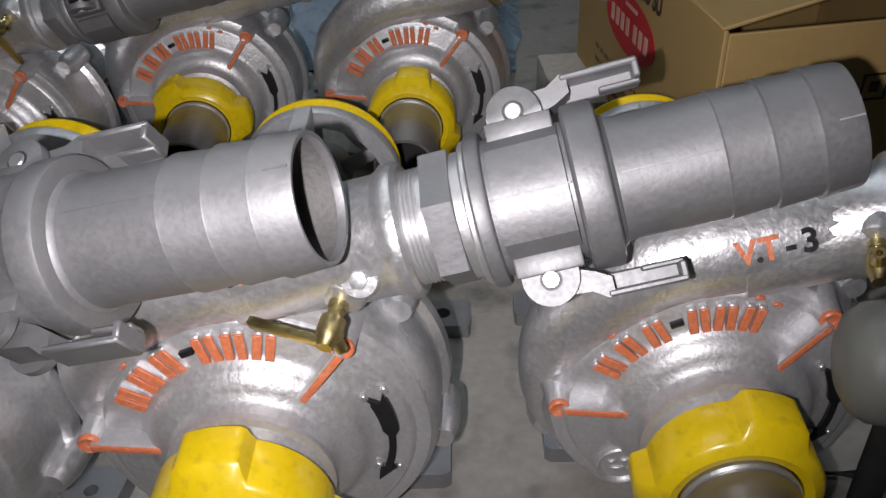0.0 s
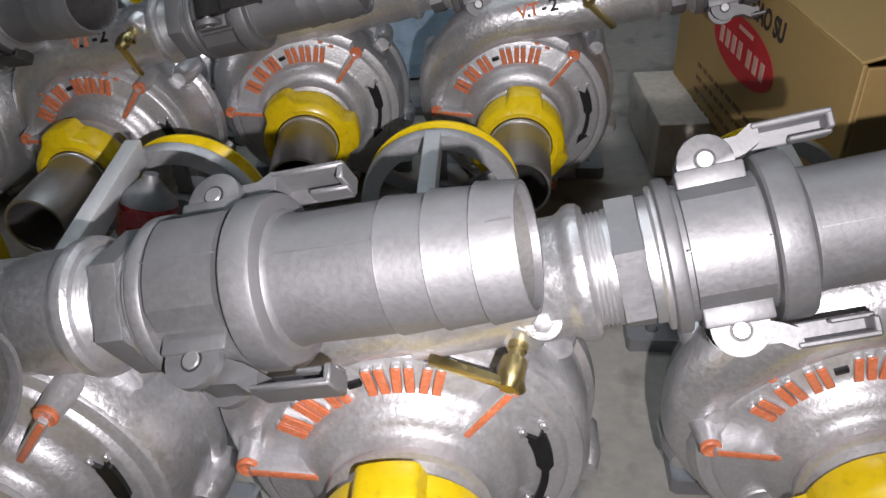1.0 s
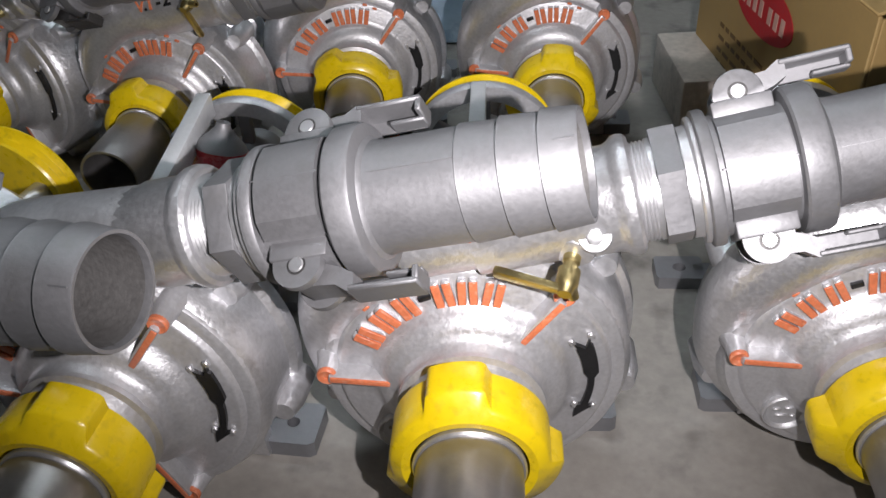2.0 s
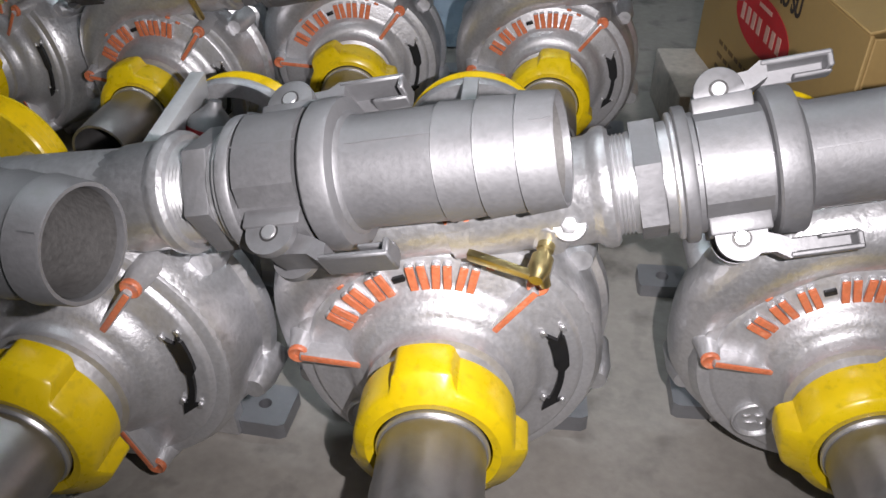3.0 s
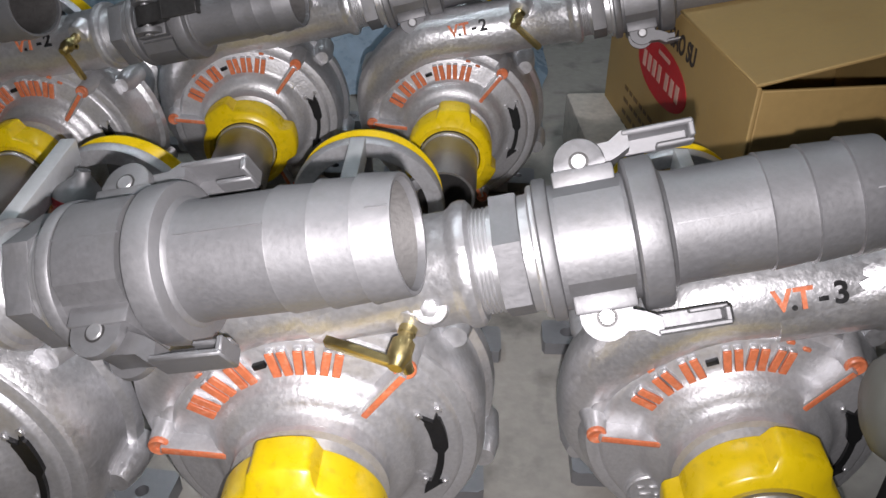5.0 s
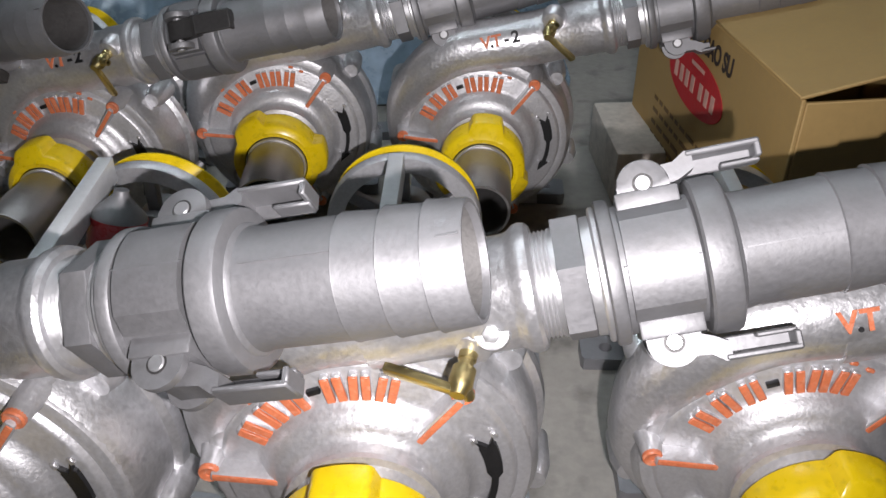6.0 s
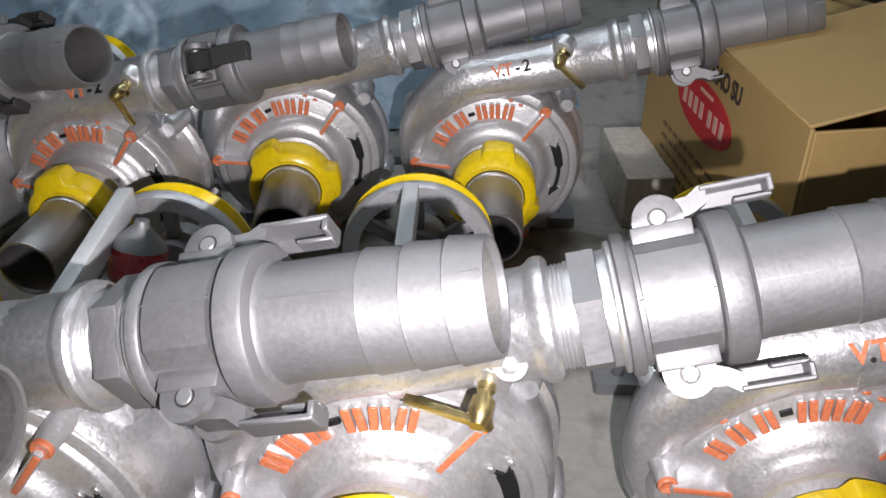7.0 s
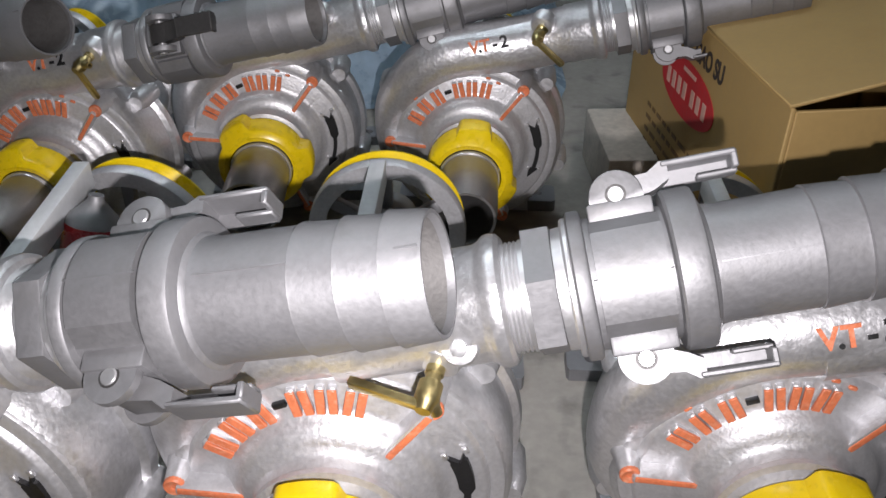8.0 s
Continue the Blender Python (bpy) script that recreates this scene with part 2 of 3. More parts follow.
def letter_bars(parent):
    """Raised name on the cover, as plain bars, two to a letter."""
    for ang in (150, 136, 122, 102.5, 91, 79):
        bm, caps = bmesh.new(), bmesh.new()
        for side in (-0.0052, 0.0052):
            m = Matrix.Translation(around(ang, 0.111, -0.002)) @ pose(0, 0, 0, 0, 90 - ang, 0)
            block((0.0078, 0.0062, 0.0275), m @ Matrix.Translation((side, 0, 0.0004)), 0.0012, bm, 1)
            block((0.0076, 0.0036, 0.0262), m @ Matrix.Translation((side, -0.0030, -0.0006)), 0.0006, caps, 1)
        letter = part("letter_bar", bm, COVER, parent, "raised cast bar")
        part("paint", caps, ORANGE, letter, "orange paint")
    m = Matrix.Translation(around(112, 0.111, -0.002)) @ pose(0, 0, 0, 0, 90 - 112, 0)
    part("dash", block((0.012, 0.005, 0.006), m, 0.001), BLACK, parent, "raised black dash")
    for ang, r in ((79, 0.1315), (71, 0.128), (137, 0.1315)):
        part("accent_mark", block((0.008, 0.004, 0.004), Matrix.Translation(around(ang, r, -0.001)) @ pose(0, 0, 0, 0, 90 - ang, 0), 0.001, None, 1), ORANGE, parent)


def arrow(parent):
    """Black cast arrow that follows the rim and points clockwise."""
    pts_out, pts_in = [], []
    for k in range(13):
        f = k / 12
        ang = 22 - 40 * f
        half = 0.0080 - 0.002 * f if f < 0.48 else 0.0032
        pts_out.append((ang, 0.114 + half))
        pts_in.append((ang, 0.114 - half))
    ring = [(27, 0.1235), (23, 0.1205), *pts_out, (-17, 0.1220), (-28, 0.1115), (-19, 0.1065), *reversed(pts_in), (23, 0.1075), (27, 0.1055), (21.5, 0.1145)]
    outline = [(r * math.cos(radians(a)), r * math.sin(radians(a))) for a, r in ring]
    bm = prism(outline, 0.0, 0.0045, FRONT)
    part("arrow", bm, BLACK, parent, "raised black painted arrow")
    for a, r in ((27, 0.1245), (27, 0.1050), (-17.5, 0.1235), (-19.5, 0.1055)):
        part("arrow_tip", block((0.0055, 0.004, 0.0075), Matrix.Translation(around(a, r, -0.0025)) @ pose(0, 0, 0, 0, -a, 0), 0.001, None, 1), CAST, parent, "bare silver tip")


def nut_mesh():
    """Wing nut with three broad lugs."""
    n = 120
    prof = []
    for k in range(n):
        a = 360.0 * k / n
        d = abs((a + 60) % 120 - 60)
        lug = max(0.0, min(1.0, (23 - d) / 6))
        prof.append((a, 0.0715 + 0.0125 * lug))
    bm = bmesh.new()
    rows = [(0.050, 0.0, 0), (0.067, 0.0, 0), (0.0, 0.003, 1), (0.0, 0.044, 1), (-0.003, 0.048, 1), (0.060, 0.052, 0), (0.0525, 0.050, 0), (0.0505, 0.03, 0)]
    rings = []
    for r, h, outer in rows:
        ring = []
        for a, ro in prof:
            lugged = ro - 0.0715
            rad = ro + r if outer else r
            z = h - (0.010 * lugged / 0.0125 if outer and h > 0.04 else 0)
            ring.append(bm.verts.new((rad * math.cos(radians(a)), rad * math.sin(radians(a)), z)))
        rings.append(ring)
    for a, b in zip(rings, rings[1:] + rings[:1]):
        for k in range(n):
            bm.faces.new((a[k], a[(k + 1) % n], b[(k + 1) % n], b[k]))
    return bm


def coupler(parent, m, arm_label="cast alloy cam lever"):
    """Cam-lever coupler with its hose shank; local x runs with the flow, the pins lie at +-z."""
    X = pose(0, 0, 0, 0, 90, 0)       # local z of turned parts becomes +x
    body = part("coupler_body", revolve([(0.041, -0.040), (0.0555, -0.040), (0.0575, -0.0385), (0.0575, -0.031), (0.0560, -0.0290), (0.0505, -0.0280), (0.0500, 0.0295),
                                         (0.0585, 0.0305), (0.0605, 0.0325), (0.0608, 0.0500), (0.0595, 0.0530), (0.0560, 0.0545), (0.0490, 0.0550), (0.0470, 0.058), (0.044, 0.059)], 64, X), ALLOY, parent,
                "cast alloy cam-lever coupler", m)
    for y in (-1, 1):
        arc = [(0.0590 * math.cos(radians(a)), 0.0590 * math.sin(radians(a))) for a in range(-34, 35, 4)]
        section = [(0.0345, -0.0420), *arc, (0.0345, 0.0420), (0.028, 0.038), (0.028, -0.038)]
        # local x of the section looks out to the side, its y along the pins, drawn out along the flow
        pm = Matrix(((0, 0, 1, 0), (y, 0, 0, 0), (0, 1, 0, 0), (0, 0, 0, 1)))
        part("panel", prism(section, -0.0240, 0.0262, pm), ALLOY, body, "raised flat of the coupler", sharp=24)
    for s in (1, -1):
        part("pad", block((0.048, 0.058, 0.016), Matrix.Translation((0.001, 0, s * 0.0480)), 0.002), ALLOY, body)
        for y in (-1, 1):
            half = [(0.020 * math.cos(radians(a)), 0.020 * math.sin(radians(a))) for a in range(0, 181, 12)]
            outline = [(0.020, -0.012), *half, (-0.020, -0.012)]
            em = Matrix.Translation((0, y * 0.0225, s * 0.059)) @ pose(0, 0, 0, 90 if s > 0 else -90, 0, 0)
            part("ear", prism(outline, -0.004, 0.004, em, 0.0012), ALLOY, body, "rounded lug that holds the pin")
        part("pin", revolve([(0, -0.0285), (0.0055, -0.0285), (0.0062, -0.0275), (0.0062, 0.0275), (0.0055, 0.0285), (0, 0.0285)], 20,
                            Matrix.Translation((0, 0, s * 0.0605)) @ pose(0, 0, 0, 90, 0, 0)), BRIGHT, body, "bright steel pin", sharp=15)
        # thin dark ring: the crevice shade round the pin, put in as colour
        part("pin_seat", revolve([(0.0058, 0.0), (0.0078, 0.0), (0.0078, 0.0006), (0.0058, 0.0006)], 20, Matrix.Translation((0, -0.0264, s * 0.0605)) @ pose(0, 0, 0, 90, 0, 0)), IRON_AND_GAP, body, "dark ring in place of the shaded gap round the pin")
        side = [(-0.015, 0.054), (-0.013, 0.068), (-0.003, 0.0740), (0.010, 0.0735), (0.026, 0.0745), (0.036, 0.0810), (0.041, 0.0800), (0.041, 0.0670), (0.030, 0.0610), (0.014, 0.0555), (0.0, 0.0495)]
        outline = [(x, s * z) for x, z in side]
        if s < 0:
            outline = outline[::-1]
        bm = prism(outline, -0.0135, 0.0135, pose(0, 0, 0, 90, 0, 0))
        block((0.056, 0.029, 0.005), Matrix.Translation((0.064, 0, s * 0.0785)), 0.0015, bm, 1)
        block((0.054, 0.0045, 0.014), Matrix.Translation((0.064, 0.0115, s * 0.0710)), 0.0012, bm, 1)
        block((0.005, 0.028, 0.012), Matrix.Translation((0.0895, 0, s * 0.0725)), 0.0012, bm, 1)
        block((0.030, 0.014, 0.004), Matrix.Translation((0.077, 0.004, s * 0.0660)), 0.0012, bm, 1)
        part("cam_lever", bm, ALLOY, body, arm_label)
    part("collar", revolve([(0.040, -0.0525), (0.0470, -0.0525), (0.0475, -0.0455), (0.0520, -0.0450), (0.0535, -0.0435), (0.0535, -0.0410), (0.052, -0.0395), (0.040, -0.0395)], 48, X), BRIGHT, body, "bright machined collar")
    hexo = [(0.0520 * math.cos(radians(60 * k + 24)), 0.0520 * math.sin(radians(60 * k + 24))) for k in range(6)]
    part("hex_nut", prism(hexo, -0.0745, -0.0530, X, 0.0015), ALLOY, body, "six-sided alloy nut")
    thread = [(0.030, -0.103)]
    for k in range(8):
        thread += [(0.0415, -0.103 + 0.0033 * k), (0.0435, -0.1014 + 0.0033 * k)]
    thread += [(0.0435, -0.076), (0.0435, -0.052), (0.030, -0.052)]
    part("nipple", revolve(thread, 40, X), BRIGHT, body, "bright threaded nipple")
    bore = [(0, 0.05), (0.0385, 0.05), (0.0390, 0.2130), (0.0400, 0.2180), (0.0428, 0.2183), (0.0436, 0.2165)]
    outer = [(0.0460, 0.1925), (0.0464, 0.1912), (0.0438, 0.1905), (0.0460, 0.1622), (0.0464, 0.1610), (0.0439, 0.1602), (0.0460, 0.1312), (0.0463, 0.1300), (0.0446, 0.1292),
             (0.0446, 0.066), (0.0462, 0.056), (0.0462, 0.03)]
    part("hose_shank", revolve(bore + outer, 64, X), ALLOY, body, "ribbed alloy hose tail")
    # added lining, darker than the shank, to shade the open end by colour
    part("bore", revolve([(0, 0.056), (0.0381, 0.056), (0.0386, 0.2125)], 48, X), SHADED_BORE, body, "rough grey bore lining, darkened for the shade inside the hose tail")
    part("parting_line", block((0.070, 0.0012, 0.0012), Matrix.Translation((0.094, -0.0446, -0.002))), ALLOY, body)
    part("parting_line", block((0.055, 0.0010, 0.0012), Matrix.Translation((0.001, -0.0585, -0.002))), ALLOY, body)
    part("parting_line", block((0.022, 0.0012, 0.0012), Matrix.Translation((0.206, -0.0447, -0.002)) @ pose(0, 0, 0, 0, 0, -3.5)), ALLOY, body)
    return body


def brass_tap(parent, m):
    """Small drain cock: stem along local z, outlet along -x, lever."""
    tap = part("drain_tap", revolve([(0, -0.004), (0.0075, -0.004), (0.0075, 0.008), (0.0062, 0.009), (0.0062, 0.014), (0.0095, 0.016), (0.0098, 0.030), (0.0075, 0.034), (0.006, 0.040), (0, 0.040)], 18), BRASS, parent, "small brass drain cock", m)
    part("tap_outlet", revolve([(0.0025, -0.002), (0.0025, 0.022), (0.0048, 0.022), (0.0052, 0.012), (0.0066, 0.010), (0.0066, 0.0), (0, 0.0)], 14, aim((0, 0, 0.024), (0.25, -0.95, 0.2))), BRASS, tap)
    bm = prism([(-0.004, -0.0045), (0.004, -0.0045), (0.0052, 0.058), (0.004, 0.062), (-0.004, 0.062), (-0.0052, 0.058)], -0.003, 0.0035, None, 0.0015)
    part("tap_lever", bm, BRASS, tap, "", Matrix.Translation((0, 0, 0.036)) @ pose(0, 0, 0, 0, 0, 90) @ pose(0, 0, 0, -8, 0, 0))
    return tap


def pulley(parent):
    """Belt pulley behind the bearing: yellow rim, silver spoked front."""
    y0 = 0.405
    M = Matrix.Translation((0.006, y0, C + 0.010)) @ pose(0, 0, 0, 90, 0, 0)
    rim = part("pulley", revolve([(0.084, 0.0), (0.095, 0.0), (0.097, -0.003), (0.091, -0.008), (0.097, -0.013), (0.091, -0.018), (0.097, -0.023), (0.091, -0.028), (0.097, -0.033), (0.097, -0.036), (0.095, -0.038), (0.084, -0.038), (0.084, 0.0)], 64, M), YELLOW, parent, "yellow grooved belt pulley")
    part("pulley_face", revolve([(0.079, -0.014), (0.079, 0.006), (0.0985, 0.006), (0.1000, 0.004), (0.1000, -0.010), (0.0965, -0.011)], 64, M), COVER, rim, "silver machined ring")
    part("hub", revolve([(0, 0.012), (0.034, 0.012), (0.036, 0.008), (0.036, -0.04), (0, -0.04)], 32, M), ALLOY, rim)
    for k in range(6):
        a = 30 + 60 * k
        part("spoke", block((0.052, 0.016, 0.012), M @ pose(0, 0, 0, 0, 0, a) @ Matrix.Translation((0.057, 0, -0.006)), 0.002), ALLOY, rim)
    return rim


def build_pump(name_label, number, m, scale, nut_turn, coupler_roll, tap_turn):
    e = thing("water_pump", m @ Matrix.Diagonal((scale, scale, scale, 1)), name_label, "pump", "pumps standing in rows")
    # casing
    volute = part("volute", sweep(scroll_path(), 26), CAST, e, "silver painted spiral casing")
    tip = PIN - U * 0.150
    tip.y = PIN.y
    part("outlet_socket", revolve([(0.030, -0.085), (0.0436, -0.085), (0.0445, 0.0), (0.0465, 0.003), (0.0462, 0.037), (0.0480, 0.041), (0.0515, 0.045), (0.0525, 0.050), (0.0515, 0.055), (0.0480, 0.058), (0.040, 0.058)], 48,
                                  aim((0, 0, 0), U)), CAST, e, "cast outlet socket with a rounded bead", Matrix.Translation(tip))
    part("casing", revolve([(0.10, -0.006), (0.1480, -0.012), (0.1540, -0.022), (0.1560, -0.075), (0.1630, -0.080), (0.1650, -0.092), (0.1600, -0.098), (0.120, -0.104), (0.085, -0.125),
                            (0.066, -0.150), (0.056, -0.22), (0.052, -0.30), (0.062, -0.306), (0.064, -0.338), (0.058, -0.345), (0.017, -0.346), (0.017, -0.43), (0, -0.43)], 64, FRONT), CAST, e, "silver painted casing and bearing housing")
    cover = part("front_cover", revolve([(0.1475, -0.022), (0.1490, -0.014), (0.1465, -0.009), (0.1400, -0.0065), (0.1345, -0.0065), (0.1318, -0.0015), (0.1290, 0.0),
                                         (0.1030, 0.0), (0.0965, 0.003), (0.0915, 0.010), (0.0870, 0.0165), (0.0790, 0.0205), (0.0730, 0.0230), (0.0695, 0.028), (0.0680, 0.036), (0.0700, 0.038), (0.0700, 0.043), (0.0640, 0.045),
                                         (0.0580, 0.062), (0.046, 0.062)], 72, FRONT), COVER, e, "silver painted round cover with raised lettering")
    for a in (174.5, 53.6, -66):
        knob = part("bolt_boss", revolve([(0.0165, -0.026), (0.0150, -0.008), (0.0120, 0.004), (0.0098, 0.021), (0.0, 0.021)], 24, Matrix.Translation(around(a, 0.1408, 0.0085)) @ pose(0, 0, 0, 90, 0, 0)), COVER, cover, "tapered boss")
        part("orange_bolt", revolve([(0.0100, 0.0195), (0.0100, 0.0235), (0.0085, 0.025), (0.0035, 0.0235), (0.003, 0.0225), (0, 0.0225)], 20, Matrix.Translation(around(a, 0.1408, 0.0085)) @ pose(0, 0, 0, 90, 0, 0)), ORANGE, cover, "orange painted bolt end")
        rm = Matrix.Translation((0, 0, C)) @ pose(0, 0, 0, 0, -a, 0)
        part("rib", block((0.066, 0.026, 0.0098), rm @ Matrix.Translation((0.106, -0.0065, 0)), 0.0025), COVER, cover, "cast rib")
        part("rib_line", block((0.061, 0.003, 0.0064), rm @ Matrix.Translation((0.1065, -0.0190, -0.0008)), 0.001), ORANGE, cover, "orange painted line")
    letter_bars(cover)
    arrow(cover)
    part("maker_disc", revolve([(0.025, -0.004), (0.025, 0.005), (0.0235, 0.0068), (0.0215, 0.0055), (0.0195, 0.0025), (0, 0.0025)], 32, Matrix.Translation(around(226, 0.108, 0)) @ pose(0, 0, 0, 90, 0, 0)), COVER, cover, "small round cast mark")
    for dx, dz, w in ((-0.009, 0.004, 0.009), (0.004, 0.006, 0.010), (-0.003, -0.005, 0.014), (0.009, -0.006, 0.006)):
        part("cast_bar", block((w, 0.004, 0.004), Matrix.Translation(around(226, 0.108, -0.003) + Vector((dx, 0, dz))), 0.0012, None, 1), COVER, cover, "raised unreadable cast bar")
    for a, h in ((40, 0.050), (-18, 0.035), (-72, 0.04), (205, 0.05), (150, 0.04)):
        r = 0.1615 if a not in (150,) else 0.172
        part("flange_boss", revolve([(0.018, -0.096), (0.0175, -0.060), (0.0135, -0.046), (0.0115, -0.040), (0.0, -0.040)], 20, Matrix.Translation(around(a, r, 0)) @ pose(0, 0, 0, 90, 0, 0)), CAST, e, "cast boss on the flange")
    # model mark on the scroll
    x_ax = U
    y_ax = Vector((0, -0.86, 0.51)).cross(x_ax).normalized()
    z2 = x_ax.cross(y_ax)
    rot = Matrix((x_ax, y_ax, z2)).transposed().to_4x4()
    base = PIN - U * 0.208
    base.y = PIN.y
    for txt, off, mat_ in (("V", -0.025, ORANGE), (".", -0.0155, BLACK), ("T", -0.007, ORANGE), ("-", 0.009, BLACK), (number, 0.024, BLACK)):
        lettering("model_mark", txt, 0.0265, 0.0025, mat_, volute, Matrix.Translation(base + U * off + z2 * 0.0440) @ rot)
    # suction side
    nut = part("wing_nut", nut_mesh(), YELLOW, e, "yellow three-lug wing nut", Matrix.Translation((0, -0.060, C)) @ pose(0, 0, 0, 90, 0, 0) @ pose(0, 0, 0, 0, 0, nut_turn))
    part("suction_pipe", revolve([(0.040, 0.06), (0.0475, 0.06), (0.0475, 0.155), (0.0482, 0.158), (0.0482, 0.200), (0.0470, 0.235), (0.0465, 0.238), (0.0425, 0.238), (0.0415, 0.233), (0.0415, 0.06)], 48, FRONT), STEEL, e, "dull grey suction pipe stub")
    part("pipe_ring", revolve([(0.0470, 0.108), (0.0500, 0.108), (0.0505, 0.112), (0.0490, 0.1145), (0.0470, 0.1145)], 48, FRONT), BRIGHT, e, "bright ring")
    # feet, bearing stay, pulley
    for x, rx in ((-0.108, -0.127), (0.127, 0.150)):
        foot = part("foot", holed_plate(0.064, 0.062, 0.022, 0.0075), PLATE, e, "grey steel foot with a bolt hole", Matrix.Translation((x, 0.112, 0)))
        part("foot_leg", prism([(-0.026, 0.004), (0.026, 0.004), (0.02, 0.09), (-0.015, 0.10)], -0.010, 0.010, Matrix.Translation((x * 0.64, 0.085, 0.0)) @ pose(0, 0, 0, 90, 0, 0)), CAST, foot, "", Matrix.Translation((-x, -0.112, 0)))
        part("rear_foot", holed_plate(0.070, 0.052, 0.020, 0.0095), PLATE, e, "grey steel foot with a bolt hole", Matrix.Translation((rx, 0.343, 0)))
    part("rear_stand", block((0.24, 0.034, 0.018), Matrix.Translation((0.01, 0.338, 0.011)), 0.003), PLATE, e)
    part("rear_web", block((0.080, 0.020, 0.12), Matrix.Translation((0, 0.325, 0.078)), 0.003), PLATE, e)
    part("stay_bar", block((0.019, 0.33, 0.032), Matrix.Translation((0, 0.225, C + 0.106)), 0.002), GALV, e, "square silver stay bar")
    part("stay_web", block((0.016, 0.024, 0.060), Matrix.Translation((0, 0.335, C + 0.072)), 0.003), ALLOY, e)
    part("stay_foot", block((0.022, 0.05, 0.05), Matrix.Translation((0, 0.085, C + 0.118)), 0.004), CAST, e)
    pulley(e)
    # outlet fittings
    boss_at = PIN - U * 0.143 + Vector((-0.004, -0.036, -0.020))
    boss_way = Vector((-0.22, -0.93, -0.30)).normalized()
    boss = part("tap_boss", revolve([(0.019, -0.016), (0.0190, 0.000), (0.0165, 0.0055), (0.010, 0.008), (0, 0.008)], 24, aim((0, 0, 0), boss_way)), CAST, e, "cast boss that carries the tap", Matrix.Translation(boss_at))
    brass_tap(e, aim(boss_at + boss_way * 0.006, boss_way) @ pose(0, 0, 0, 0, 0, tap_turn))
    plug = part("plug_boss", revolve([(0.0165, -0.012), (0.0155, 0.006), (0.0135, 0.009), (0, 0.009)], 24, aim((0, 0, 0), (-0.1, -0.9, 0.42))), CAST, e, "cast boss with a plug screw", Matrix.Translation(boss_at + Vector((0.016, -0.002, 0.017))))
    hexs = [(0.0072 * math.cos(radians(60 * k)), 0.0072 * math.sin(radians(60 * k))) for k in range(6)]
    part("plug_screw", prism(hexs, 0.008, 0.0135, aim((0, 0, 0), (-0.1, -0.9, 0.42)), 0.0008), BRIGHT, plug, "bright hexagon plug screw")
    coupler(e, coupler_pose(coupler_roll))
    return e


def coupler_pose(roll, swing=0.0, lift=0.0):
    return Matrix.Translation(PIN) @ pose(0, 0, 0, 0, -SLOPE - lift, swing) @ pose(0, 0, 0, roll, 0, 0)


def adjust(e, nut_turn, coupler_roll, tap_turn, swing=0.0, lift=0.0, reach=0.0, tap_rise=0.0):
    """Sets what differs from pump to pump: the turn of nut, coupler and tap, and the outlet's length."""
    out = Matrix.Translation(U * reach)
    for o in e.children:
        kind = o.name.split(".")[0]
        if kind == "wing_nut":
            o.matrix_basis = Matrix.Translation((0, -0.060, C)) @ pose(0, 0, 0, 90, 0, 0) @ pose(0, 0, 0, 0, 0, nut_turn)
        elif kind == "coupler_body":
            o.matrix_basis = out @ coupler_pose(coupler_roll, swing, lift)
        elif kind == "drain_tap":
            o.matrix_basis = Matrix.Translation((tap_rise * 0.3, 0, tap_rise)) @ o.matrix_basis @ pose(0, 0, 0, 0, 0, tap_turn)
        elif kind in ("tap_boss", "plug_boss"):
            o.matrix_basis = Matrix.Translation((tap_rise * 0.3, 0, tap_rise)) @ o.matrix_basis
        elif kind == "outlet_socket":
            o.matrix_basis = out @ o.matrix_basis
    return e


def without(e, *kinds):
    """Takes parts of these kinds off a pump."""
    for o in list(e.children_recursive):
        if o.name.split(".")[0] in kinds:
            bpy.data.objects.remove(o)
    return e


BIG = "silver cast water pump with yellow nut on concrete floor"
SMALL = "smaller silver cast water pump with yellow nut on floor"
front = build_pump(BIG, "3", pose(-0.114, 0.518, 0, 0, 0, 3.5), 1.0, 98, -40, 0)
smaller = adjust(copy_thing(front, pose(0.275, 0.576, 0, 0, 0, 2.8) @ Matrix.Diagonal((0.95, 0.95, 0.95, 1))), 72, -40, 180, tap_rise=0.034)
bare = adjust(copy_thing(front, pose(-0.785, 0.405, 0, 0, 0, -10)), 40, -45, 0, 0, -9)
without(bare, "pulley_face", "hub", "spoke", "stay_bar", "stay_web", "plug_boss", "plug_screw")
for o in bare.children:
    if o.name.split(".")[0] == "pulley":
        o.matrix_basis = Matrix.Translation((-0.066, 0.004, -0.030))
        part("pulley_web", revolve([(0, -0.004), (0.0845, -0.004), (0.0850, -0.010), (0.0845, -0.030), (0, -0.030)], 48, Matrix.Translation((0.006, 0.405, C + 0.010)) @ pose(0, 0, 0, 90, 0, 0)), YELLOW, o, "plain yellow pulley disc")
second = adjust(copy_thing(front, pose(-0.464, 0.469, 0, 0, 0, -2.5)), 75, -61, 0)
without(second, "drain_tap", "tap_outlet", "tap_lever", "tap_boss", "plug_boss", "plug_screw")
for o in second.children:
    kind = o.name.split(".")[0]
    if kind == "stay_bar":
        o.matrix_basis = Matrix.Translation((0.024, 0, 0.006)) @ pose(0, 0, 0, 0, 0, 8.0)
    elif kind == "stay_web":
        o.matrix_basis = Matrix.Translation((-0.047, 0, 0))
